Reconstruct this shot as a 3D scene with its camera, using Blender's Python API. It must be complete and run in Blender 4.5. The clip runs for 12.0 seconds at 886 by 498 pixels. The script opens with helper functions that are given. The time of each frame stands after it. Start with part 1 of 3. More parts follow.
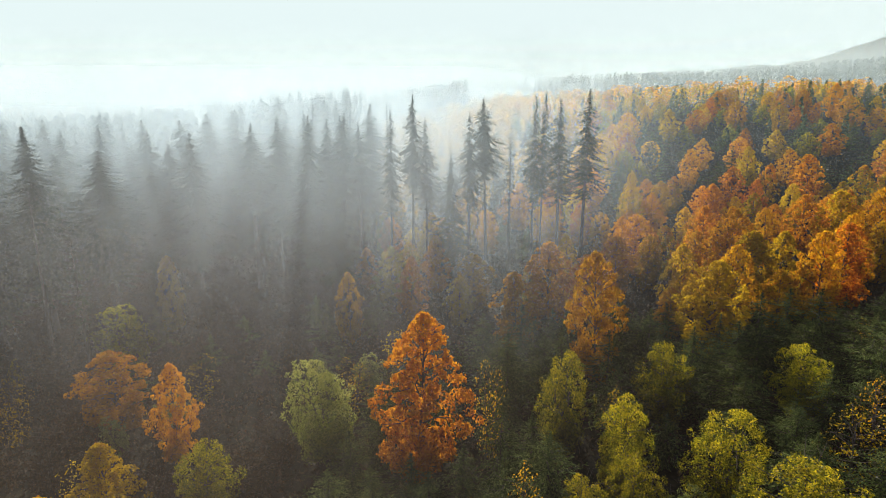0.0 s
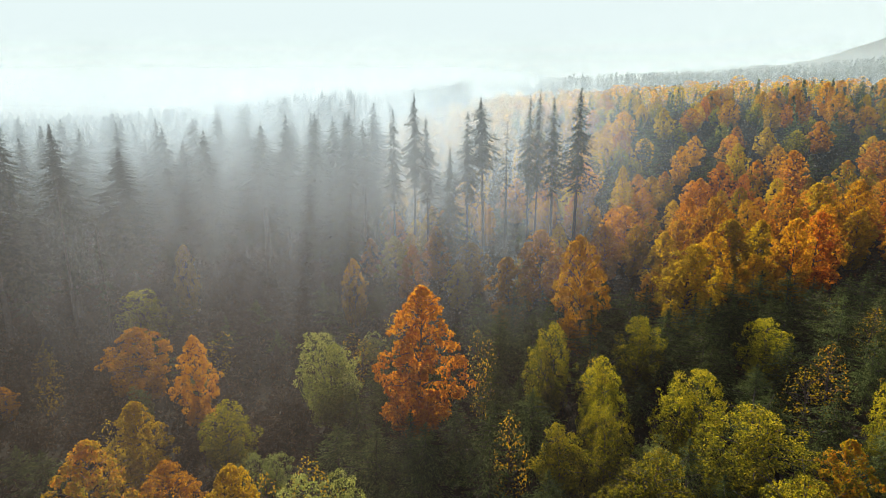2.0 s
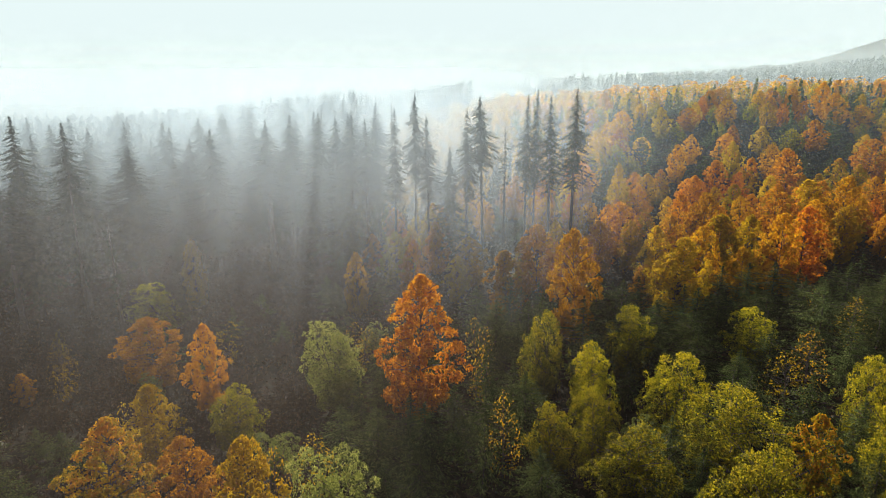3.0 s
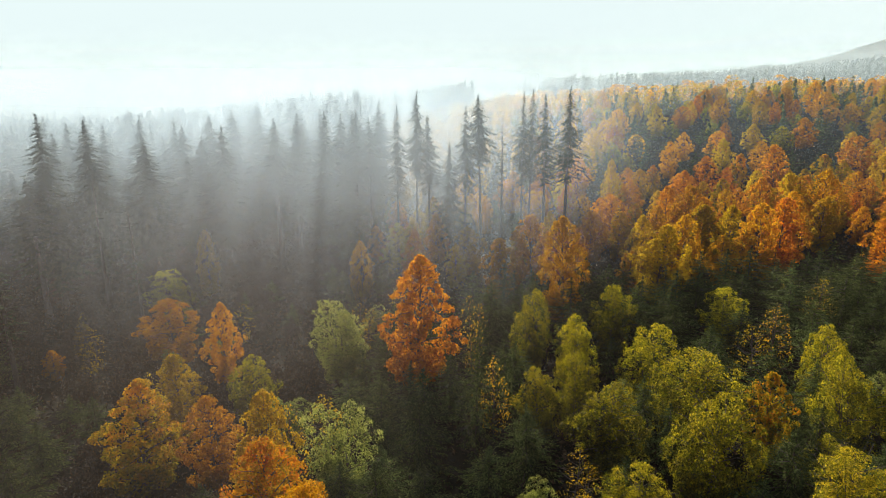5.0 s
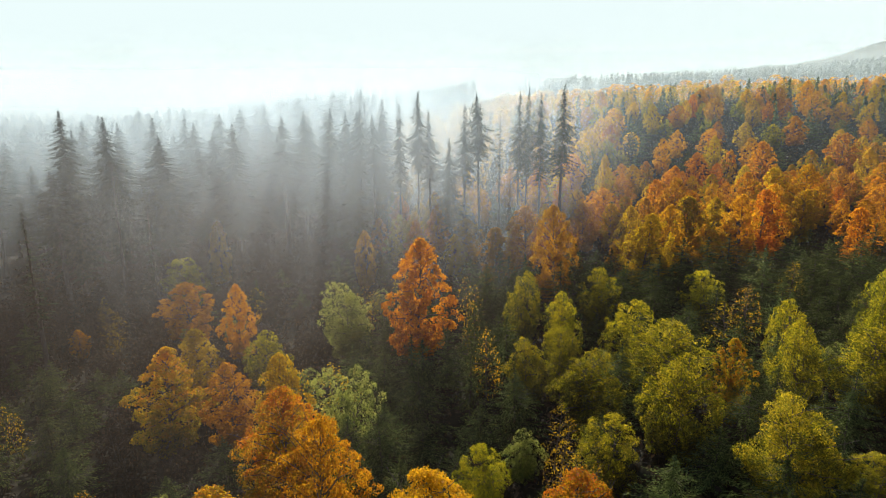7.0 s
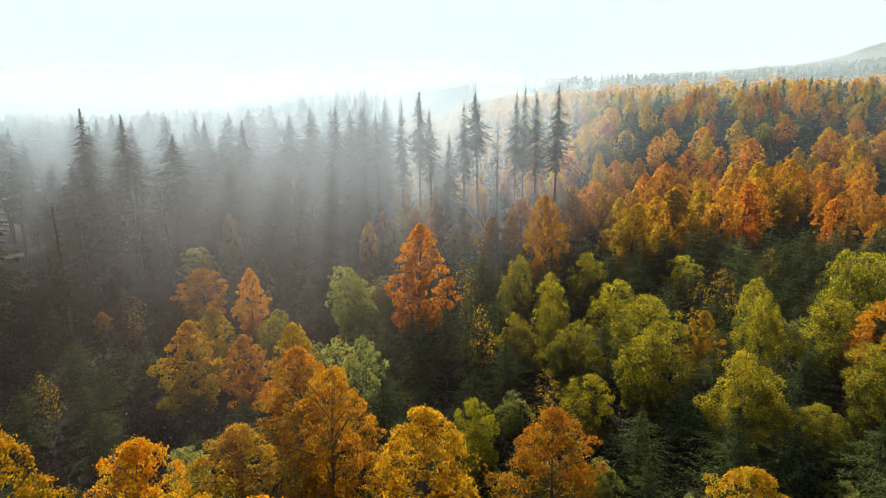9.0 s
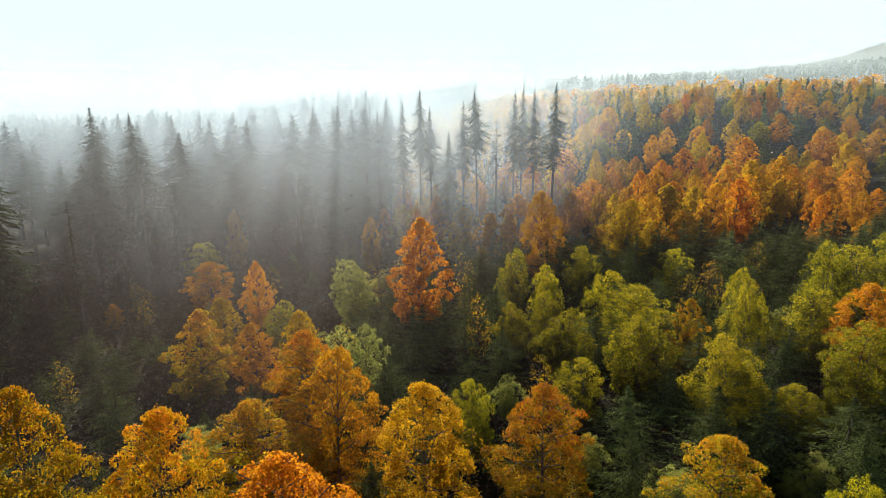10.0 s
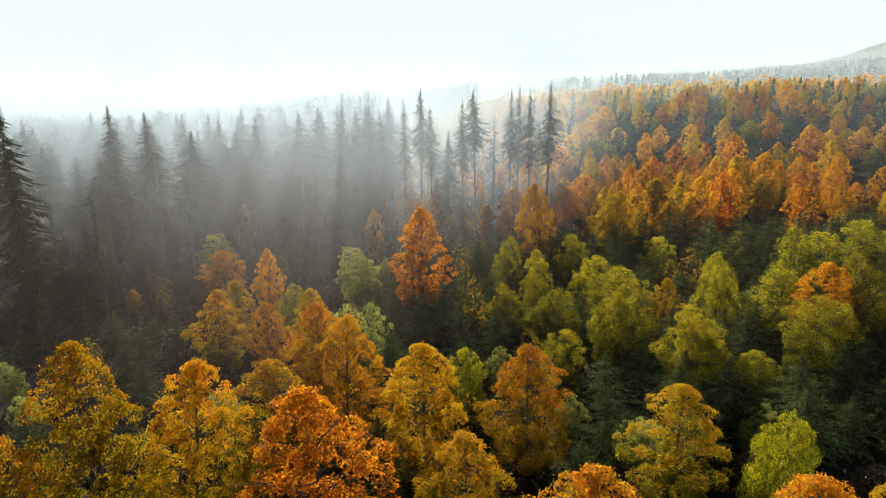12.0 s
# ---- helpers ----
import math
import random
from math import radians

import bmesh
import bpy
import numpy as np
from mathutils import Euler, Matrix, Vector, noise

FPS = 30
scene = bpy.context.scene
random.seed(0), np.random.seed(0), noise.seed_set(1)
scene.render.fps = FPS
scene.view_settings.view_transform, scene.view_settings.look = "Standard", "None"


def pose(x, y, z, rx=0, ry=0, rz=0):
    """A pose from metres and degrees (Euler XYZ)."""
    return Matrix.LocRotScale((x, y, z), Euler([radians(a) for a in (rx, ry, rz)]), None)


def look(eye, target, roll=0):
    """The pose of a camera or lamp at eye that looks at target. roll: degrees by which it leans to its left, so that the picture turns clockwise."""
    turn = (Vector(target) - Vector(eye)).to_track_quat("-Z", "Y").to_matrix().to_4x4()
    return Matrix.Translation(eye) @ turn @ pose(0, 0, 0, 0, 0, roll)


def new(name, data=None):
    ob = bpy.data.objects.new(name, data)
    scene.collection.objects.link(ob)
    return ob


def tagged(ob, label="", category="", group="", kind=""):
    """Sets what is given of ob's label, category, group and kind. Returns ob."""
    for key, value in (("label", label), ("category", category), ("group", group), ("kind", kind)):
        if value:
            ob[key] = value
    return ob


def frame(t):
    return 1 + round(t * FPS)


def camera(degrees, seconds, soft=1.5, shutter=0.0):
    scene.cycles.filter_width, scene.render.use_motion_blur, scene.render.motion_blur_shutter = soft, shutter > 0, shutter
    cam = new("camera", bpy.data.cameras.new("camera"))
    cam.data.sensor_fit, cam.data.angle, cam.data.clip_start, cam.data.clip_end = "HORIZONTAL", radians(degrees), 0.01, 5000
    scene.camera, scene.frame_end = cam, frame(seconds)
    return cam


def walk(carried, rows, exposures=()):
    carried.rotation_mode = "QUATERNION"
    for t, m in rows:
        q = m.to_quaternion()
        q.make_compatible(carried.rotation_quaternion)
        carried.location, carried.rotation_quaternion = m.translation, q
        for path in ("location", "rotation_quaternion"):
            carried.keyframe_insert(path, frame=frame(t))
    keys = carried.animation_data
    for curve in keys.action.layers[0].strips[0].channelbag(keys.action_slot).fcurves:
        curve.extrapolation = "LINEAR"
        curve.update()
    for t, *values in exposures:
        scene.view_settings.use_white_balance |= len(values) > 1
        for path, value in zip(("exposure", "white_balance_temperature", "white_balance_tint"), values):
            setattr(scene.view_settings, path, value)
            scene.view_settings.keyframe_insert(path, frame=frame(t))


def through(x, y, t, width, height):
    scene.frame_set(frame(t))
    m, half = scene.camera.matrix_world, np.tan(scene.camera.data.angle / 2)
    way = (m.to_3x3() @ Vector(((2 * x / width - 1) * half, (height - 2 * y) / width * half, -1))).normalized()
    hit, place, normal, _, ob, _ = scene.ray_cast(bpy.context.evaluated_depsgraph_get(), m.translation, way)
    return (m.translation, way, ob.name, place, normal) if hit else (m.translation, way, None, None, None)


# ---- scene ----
# Camera: a drone that backs away, almost level, over a misty autumn forest.
cam = camera(70, 12.0, soft=0.6)
PATH = [
    (0, (-1.95, 40.65, 31.5), (-0.09, 140.65, 5.0), 0.05),
    (3, (-0.99, 30.3, 31.15), (-0.06, 130.3, 4.85), -0.15),
    (6, (-0.16, 20.25, 30.72), (0.04, 120.25, 4.52), -0.25),
    (9, (0.66, 10.0, 30.1), (0.2, 110.0, 4.15), -0.3),
    (12, (1.36, -0.6, 29.8), (0.48, 99.4, 3.9), -0.38),
]
walk(cam, [(t, look(eye, target, roll)) for t, eye, target, roll in PATH], exposures=[(0, 0.6), (6, 0.65), (12, 0.75)])

# ---- daylight: a hazy sun ahead of the camera, a little to its left ----
SUN_AZ, SUN_EL = radians(-7.0), radians(24.5)   # azimuth from +y towards +x
SUN_DIR = Vector((math.sin(SUN_AZ) * math.cos(SUN_EL), math.cos(SUN_AZ) * math.cos(SUN_EL), math.sin(SUN_EL)))
world = bpy.data.worlds.new("hazy_sky")
scene.world = world
world.use_nodes = True
wn = world.node_tree.nodes
sky = wn.new("ShaderNodeTexSky")
sky.sky_type = "NISHITA"
sky.sun_disc = False
sky.sun_elevation, sky.sun_rotation = SUN_EL, SUN_AZ
sky.air_density, sky.dust_density, sky.ozone_density = 1.0, 2.5, 1.2
wn["Background"].inputs["Strength"].default_value = 0.084
world.node_tree.links.new(sky.outputs[0], wn["Background"].inputs["Color"])
sun = new("sun", bpy.data.lights.new("sun", "SUN"))
sun.data.energy, sun.data.angle, sun.data.color = 5.0, radians(0.6), (1.0, 0.93, 0.82)
sun.matrix_world = look((0, 0, 60), Vector((0, 0, 60)) - SUN_DIR)
scene.cycles.transparent_max_bounces = 80


# ---- materials ----
def material(name):
    mat = bpy.data.materials.new(name)
    mat.use_nodes = True
    nt = mat.node_tree
    nt.nodes.clear()
    return mat, nt, nt.nodes.new("ShaderNodeOutputMaterial")


def ramp(nt, stops, fac):
    node = nt.nodes.new("ShaderNodeValToRGB")
    el = node.color_ramp.elements
    while len(el) < len(stops):
        el.new(0.5)
    for e, (p, c) in zip(el, stops):
        e.position, e.color = p, (*c, 1)
    nt.links.new(fac, node.inputs[0])
    return node.outputs[0]


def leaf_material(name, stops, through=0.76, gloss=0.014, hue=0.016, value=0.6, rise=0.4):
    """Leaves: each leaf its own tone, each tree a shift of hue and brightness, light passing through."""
    mat, nt, out = material(name)
    new_node = nt.nodes.new
    geo, info = new_node("ShaderNodeNewGeometry"), new_node("ShaderNodeObjectInfo")
    # leaves turn first at the top of the crown; darker low ones paint shade
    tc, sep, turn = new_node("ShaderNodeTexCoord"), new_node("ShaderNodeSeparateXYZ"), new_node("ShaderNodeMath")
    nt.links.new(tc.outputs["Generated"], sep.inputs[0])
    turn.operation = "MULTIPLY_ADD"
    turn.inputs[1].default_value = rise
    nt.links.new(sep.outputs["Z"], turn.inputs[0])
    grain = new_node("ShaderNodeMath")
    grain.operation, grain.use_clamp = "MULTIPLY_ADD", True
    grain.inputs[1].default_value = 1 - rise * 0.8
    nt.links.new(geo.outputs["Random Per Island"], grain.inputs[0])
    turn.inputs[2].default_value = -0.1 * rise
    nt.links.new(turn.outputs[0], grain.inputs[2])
    # whole sprays turn together
    spray, patch = new_node("ShaderNodeTexNoise"), new_node("ShaderNodeMath")
    spray.inputs["Scale"].default_value, spray.inputs["Detail"].default_value = 0.75, 2
    nt.links.new(tc.outputs["Object"], spray.inputs["Vector"])
    patch.operation, patch.use_clamp = "MULTIPLY_ADD", True
    patch.inputs[1].default_value = 1.3
    nt.links.new(spray.outputs[0], patch.inputs[0])
    shift = new_node("ShaderNodeMath")
    shift.operation = "SUBTRACT"
    shift.inputs[1].default_value = 0.58
    nt.links.new(grain.outputs[0], shift.inputs[0])
    nt.links.new(shift.outputs[0], patch.inputs[2])
    col = ramp(nt, stops, patch.outputs[0])
    hsv = new_node("ShaderNodeHueSaturation")
    m1, m2 = new_node("ShaderNodeMapRange"), new_node("ShaderNodeMapRange")
    for m, lo, hi in ((m1, 0.5 - hue * 0.5, 0.5 + hue), (m2, 1 - value * 0.5, 1 + value * 0.3)):
        m.inputs["To Min"].default_value, m.inputs["To Max"].default_value = lo, hi
    frac = new_node("ShaderNodeMath")
    frac.operation = "MULTIPLY"
    frac.inputs[1].default_value = 7.31
    fr2 = new_node("ShaderNodeMath")
    fr2.operation = "FRACT"
    link = nt.links.new
    link(info.outputs["Random"], m1.inputs["Value"])
    link(info.outputs["Random"], frac.inputs[0])
    link(frac.outputs[0], fr2.inputs[0])
    link(fr2.outputs[0], m2.inputs["Value"])
    link(m1.outputs[0], hsv.inputs["Hue"])
    link(m2.outputs[0], hsv.inputs["Value"])
    link(col, hsv.inputs["Color"])
    dif, tra, glo = new_node("ShaderNodeBsdfDiffuse"), new_node("ShaderNodeBsdfTranslucent"), new_node("ShaderNodeBsdfGlossy")
    glo.inputs["Roughness"].default_value = 0.42
    glo.inputs["Color"].default_value = (0.9, 0.9, 0.9, 1)
    link(hsv.outputs[0], dif.inputs["Color"])
    link(hsv.outputs[0], tra.inputs["Color"])
    a, b = new_node("ShaderNodeMixShader"), new_node("ShaderNodeMixShader")
    a.inputs[0].default_value, b.inputs[0].default_value = through, gloss
    link(dif.outputs[0], a.inputs[1])
    link(tra.outputs[0], a.inputs[2])
    link(a.outputs[0], b.inputs[1])
    link(glo.outputs[0], b.inputs[2])
    link(b.outputs[0], out.inputs["Surface"])
    return mat


def rough_material(name, stops, scale, detail_scale, bump=0.4, roughness=0.9, space="Object"):
    """Bark, soil and litter: two scales of noise in colour and relief."""
    mat, nt, out = material(name)
    new_node, link = nt.nodes.new, nt.links.new
    tc = new_node("ShaderNodeTexCoord")
    n1, n2 = new_node("ShaderNodeTexNoise"), new_node("ShaderNodeTexNoise")
    n1.inputs["Scale"].default_value, n2.inputs["Scale"].default_value = scale, detail_scale
    n1.inputs["Detail"].default_value = n2.inputs["Detail"].default_value = 6
    link(tc.outputs[space], n1.inputs["Vector"])
    link(tc.outputs[space], n2.inputs["Vector"])
    mix = new_node("ShaderNodeMath")
    mix.operation = "MULTIPLY_ADD"
    mix.inputs[1].default_value = 0.5
    half = new_node("ShaderNodeMath")
    half.operation = "MULTIPLY"
    half.inputs[1].default_value = 0.5
    link(n2.outputs[0], half.inputs[0])
    link(n1.outputs[0], mix.inputs[0])
    link(half.outputs[0], mix.inputs[2])
    p = new_node("ShaderNodeBsdfPrincipled")
    p.inputs["Roughness"].default_value = roughness
    p.inputs["Specular IOR Level"].default_value = 0.1
    link(ramp(nt, stops, mix.outputs[0]), p.inputs["Base Color"])
    bp = new_node("ShaderNodeBump")
    bp.inputs["Strength"].default_value = bump
    link(n2.outputs[0], bp.inputs["Height"])
    link(bp.outputs[0], p.inputs["Normal"])
    link(p.outputs[0], out.inputs["Surface"])
    return mat


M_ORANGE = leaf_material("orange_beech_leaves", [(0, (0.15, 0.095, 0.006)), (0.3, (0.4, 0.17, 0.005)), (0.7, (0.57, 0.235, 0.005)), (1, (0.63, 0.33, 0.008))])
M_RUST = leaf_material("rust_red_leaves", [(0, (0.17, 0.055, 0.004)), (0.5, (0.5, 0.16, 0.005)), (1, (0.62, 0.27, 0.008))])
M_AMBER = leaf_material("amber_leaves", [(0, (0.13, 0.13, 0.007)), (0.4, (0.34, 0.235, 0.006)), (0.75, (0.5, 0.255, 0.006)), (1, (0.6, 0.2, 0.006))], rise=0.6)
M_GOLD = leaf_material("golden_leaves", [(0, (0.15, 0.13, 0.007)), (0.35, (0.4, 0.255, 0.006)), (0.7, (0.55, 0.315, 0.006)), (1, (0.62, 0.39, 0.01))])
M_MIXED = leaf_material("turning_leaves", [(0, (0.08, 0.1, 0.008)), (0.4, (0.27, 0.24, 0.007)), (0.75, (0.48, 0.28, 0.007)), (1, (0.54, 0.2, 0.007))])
# dark low stops also put the shaded lower crown into the sallow leaf colour
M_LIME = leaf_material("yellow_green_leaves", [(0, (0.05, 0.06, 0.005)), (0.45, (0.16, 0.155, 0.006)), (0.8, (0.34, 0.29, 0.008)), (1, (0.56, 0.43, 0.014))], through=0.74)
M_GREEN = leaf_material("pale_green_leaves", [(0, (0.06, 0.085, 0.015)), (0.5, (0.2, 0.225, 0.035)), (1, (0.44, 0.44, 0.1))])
M_NEEDLE = leaf_material("spruce_needles", [(0, (0.022, 0.032, 0.018)), (0.6, (0.045, 0.062, 0.032)), (1, (0.085, 0.1, 0.048))], through=0.3, gloss=0.0, hue=0.01, rise=0.0)
M_YOUNG = leaf_material("young_spruce_needles", [(0, (0.04, 0.056, 0.018)), (0.6, (0.1, 0.125, 0.038)), (1, (0.23, 0.26, 0.075))], through=0.5, gloss=0.0, hue=0.01, rise=0.0)
M_BUSH = leaf_material("undergrowth_leaves", [(0, (0.028, 0.022, 0.014)), (0.5, (0.05, 0.035, 0.02)), (1, (0.085, 0.052, 0.026))], through=0.18, hue=0.01, rise=0.0)
M_BARK = rough_material("grey_brown_bark", [(0.3, (0.05, 0.04, 0.032)), (0.7, (0.16, 0.13, 0.105))], 3, 22)
M_SOIL = rough_material("forest_floor", [(0.35, (0.012, 0.013, 0.008)), (0.5, (0.025, 0.022, 0.012)), (0.65, (0.045, 0.033, 0.017))], 0.25, 3)


def mist_material(dense, thin, edge, shift, top, scale, far, tone, side):
    """Thin vapour that scatters the light passing through it; denser over the hollow, thinning upwards and towards the slope."""
    mat, nt, out = material("mist")
    new_node, link = nt.nodes.new, nt.links.new
    geo, sep = new_node("ShaderNodeNewGeometry"), new_node("ShaderNodeSeparateXYZ")
    link(geo.outputs["Position"], sep.inputs[0])
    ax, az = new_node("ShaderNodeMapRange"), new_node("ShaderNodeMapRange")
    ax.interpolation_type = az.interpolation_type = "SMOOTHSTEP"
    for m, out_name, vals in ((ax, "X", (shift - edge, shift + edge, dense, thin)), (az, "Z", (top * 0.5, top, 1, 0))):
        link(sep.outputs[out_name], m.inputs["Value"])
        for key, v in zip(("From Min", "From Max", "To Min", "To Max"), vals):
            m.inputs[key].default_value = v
    no, nr = new_node("ShaderNodeTexNoise"), new_node("ShaderNodeMapRange")
    no.inputs["Scale"].default_value, no.inputs["Detail"].default_value = scale, 3
    link(geo.outputs["Position"], no.inputs["Vector"])
    link(no.outputs[0], nr.inputs["Value"])
    for key, v in zip(("From Min", "From Max", "To Min", "To Max"), (0.3, 0.7, 1 - 0.35 * (not far), 1 + 0.35 * (not far))):
        nr.inputs[key].default_value = v
    # thinner low down, so the density darkens it as tree shade would
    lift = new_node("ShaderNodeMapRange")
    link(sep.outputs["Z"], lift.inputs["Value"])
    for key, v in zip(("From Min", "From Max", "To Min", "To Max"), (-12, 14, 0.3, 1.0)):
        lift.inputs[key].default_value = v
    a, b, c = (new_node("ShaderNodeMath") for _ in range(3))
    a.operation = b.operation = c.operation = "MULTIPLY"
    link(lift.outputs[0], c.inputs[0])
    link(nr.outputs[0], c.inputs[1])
    # thinner far left, fuller towards the middle: sun glow built into the density
    thick, d = new_node("ShaderNodeMapRange"), new_node("ShaderNodeMath")
    thick.interpolation_type, d.operation = "SMOOTHSTEP", "MULTIPLY"
    link(sep.outputs["X"], thick.inputs["Value"])
    for key, v in zip(("From Min", "From Max", "To Min", "To Max"), (-0.7 * side, -0.15 * side, 1.0 if far else 0.6, 1.0 if far else 1.1)):
        thick.inputs[key].default_value = v
    link(c.outputs[0], d.inputs[0])
    link(thick.outputs[0], d.inputs[1])
    b.use_clamp = True
    link(ax.outputs[0], a.inputs[0])
    link(az.outputs[0], a.inputs[1])
    link(a.outputs[0], b.inputs[0])
    link(d.outputs[0], b.inputs[1])
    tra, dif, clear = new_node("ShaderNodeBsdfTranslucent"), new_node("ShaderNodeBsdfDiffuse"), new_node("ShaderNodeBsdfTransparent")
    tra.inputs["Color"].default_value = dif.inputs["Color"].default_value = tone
    mx, fin = new_node("ShaderNodeMixShader"), new_node("ShaderNodeMixShader")
    mx.inputs[0].default_value = 0.88
    link(dif.outputs[0], mx.inputs[1])
    link(tra.outputs[0], mx.inputs[2])
    link(b.outputs[0], fin.inputs[0])
    link(clear.outputs[0], fin.inputs[1])
    link(mx.outputs[0], fin.inputs[2])
    link(fin.outputs[0], out.inputs["Surface"])
    return mat


# ---- mesh helpers ----
def mesh_of(name, verts, faces, mat, smooth=False):
    me = bpy.data.meshes.new(name)
    me.from_pydata(verts.tolist() if hasattr(verts, "tolist") else verts, [], faces.tolist() if hasattr(faces, "tolist") else faces)
    me.materials.append(mat)
    if smooth:
        me.shade_smooth()
    return me


def leaf_quads(rng, centres, axes, normals, length, width, fold=0.25):
    """Folded pointed blades: root, two shoulders, tip."""
    n = len(centres)
    axes = axes / (np.linalg.norm(axes, axis=1, keepdims=True) + 1e-9)
    side = np.cross(axes, normals)
    side /= np.linalg.norm(side, axis=1, keepdims=True) + 1e-9
    up = np.cross(side, axes)
    L = (length * rng.uniform(0.7, 1.3, n))[:, None]
    W = (width * rng.uniform(0.7, 1.3, n))[:, None]
    a = centres - axes * L * 0.5
    c = centres + axes * L * 0.5
    m = centres - axes * L * 0.05 + up * W * fold
    b, d = m + side * W * 0.5, m - side * W * 0.5
    verts = np.stack([a, b, c, d], 1).reshape(-1, 3)
    faces = np.arange(4 * n).reshape(n, 4)
    return verts, faces


def unit(rng, n):
    v = rng.normal(size=(n, 3))
    return v / np.linalg.norm(v, axis=1, keepdims=True)


def tubes(lines, sides=5):
    """Tapered limbs: each line a list of (point, radius)."""
    verts, faces = [], []
    for line in lines:
        base = len(verts)
        for i, (p, r) in enumerate(line):
            d = np.subtract(line[min(i + 1, len(line) - 1)][0], line[max(i - 1, 0)][0])
            d = d / (np.linalg.norm(d) + 1e-9)
            u = np.cross(d, (0.31, 0.95, 0.1) if abs(d[1]) < 0.8 else (1, 0, 0))
            u /= np.linalg.norm(u)
            v = np.cross(d, u)
            for k in range(sides):
                a = 2 * math.pi * k / sides
                verts.append(tuple(np.add(p, r * (math.cos(a) * u + math.sin(a) * v))))
        for i in range(len(line) - 1):
            for k in range(sides):
                k2 = (k + 1) % sides
                faces.append((base + i * sides + k, base + i * sides + k2, base + (i + 1) * sides + k2, base + (i + 1) * sides + k))
    return verts, faces


def broadleaf(seed, height, width, leaves, leaf, start=0.25, limbs=26, flat=0.5, clump=0.12, peak=0.45, multi=1, clumps=110, tip=1.35, loose=0.9):
    """Trunk, branches and crown of a leafy tree, base at the origin."""
    rng = np.random.default_rng(seed)
    stems, lines, points, radii, outer = [], [], [], [], []
    for s in range(multi):
        lean = rng.normal(0, 0.03 + 0.1 * (multi > 1), 2)
        off = rng.normal(0, 0.35 * (multi > 1), 2)
        top = height * (0.93 if s == 0 else rng.uniform(0.7, 0.92))
        r0 = 0.011 * height / math.sqrt(multi) + 0.03

        def axis(h):
            k = h / height
            return np.array((off[0] + lean[0] * h + 0.12 * math.sin(3 * k + seed), off[1] + lean[1] * h + 0.12 * math.cos(4 * k + seed), h))
        stems.append([(axis(h), max(0.02, r0 * (1 - 0.9 * h / top) * (1.5 if h < 0 else 1))) for h in np.linspace(-0.4, top, 9)])
        for i in range(limbs // multi):
            k = (i + 0.5) / (limbs // multi)
            f = start + (0.97 - start) * k
            q = (f - start) / (1 - start)
            prof = (q / peak) ** 0.6 if q < peak else max(0.04, 1 - ((q - peak) / (1 - peak)) ** tip) ** 0.8
            reach = width / 2 * (0.25 + 0.75 * prof) * rng.uniform(0.65, 1.12)
            az = i * 2.39996 + rng.normal(0, 0.35) + s * 1.7
            rise = rng.uniform(0.15, 0.5) + 0.7 * q
            root = axis(f * top * 0.92)
            d = np.array((math.cos(az), math.sin(az), rise))
            line = []
            for j in range(4):
                e = j / 3
                p = root + d * reach * e + np.array((0, 0, -0.18 * reach * e * e)) + rng.normal(0, 0.05, 3) * e * reach
                line.append((p, max(0.012, r0 * 0.38 * (1 - e) * (1 - 0.6 * q) + 0.012)))
            lines.append(line)
        # clumps of twigs all over the outside of the crown, so that it closes to a dome
        count = clumps // multi
        for i in range(count):
            q = ((i + 0.5) / count) ** 0.9
            prof = (0.45 + 0.55 * (q / peak) ** 0.8) if q < peak else max(0.0, 1 - ((q - peak) / (1 - peak)) ** tip) ** 0.75
            az = i * 2.39996 + rng.normal(0, 0.3)
            bump = 1 + 0.16 * math.sin(2 * az + 5 * q + seed) + 0.15 * math.sin(3 * az - 11 * q + 2 * seed)
            reach = (width / 2 * (0.8 if multi > 1 else 0.93)) * prof * bump * (rng.uniform(0.72, 1.0) if i % 4 else rng.uniform(0.25, 0.65))
            points.append(axis((start + (0.99 - start) * q) * top) + np.array((math.cos(az), math.sin(az), 0)) * reach)
            radii.append(clump * width * rng.uniform(0.65, 1.25) * (1 - 0.45 * q))
            outer.append((math.cos(az), math.sin(az), -0.2 + 1.1 * q))
    points, radii, outer = np.array(points), np.array(radii), np.array(outer)
    which = rng.choice(len(points), leaves, p=radii ** 2 / (radii ** 2).sum())
    # leaves lie on the upper and outer side of each clump
    d = unit(rng, leaves) + outer[which] * 0.45 + (0, 0, 0.15)
    d /= np.linalg.norm(d, axis=1, keepdims=True)
    shell = rng.uniform(0.7, 1.05, leaves) + np.abs(rng.normal(0, 0.21, leaves))
    cen = points[which] + d * (1, 1, flat) * (radii[which] * shell)[:, None]
    nor = unit(rng, leaves) * loose + np.array((0, 0, 0.3)) + d * 0.6
    ax = np.cross(nor, unit(rng, leaves)) + np.array((0, 0, -0.25))
    rel = np.hypot(cen[:, 0], cen[:, 1]) / (width / 2)
    size = leaf * (1 + 1.2 * np.clip(0.7 - rel, 0, 1) * np.clip((height * 0.8 - cen[:, 2]) / (0.3 * height), 0, 1))
    return tubes(stems), tubes(lines), leaf_quads(rng, cen, ax, nor, size, size * 0.62)


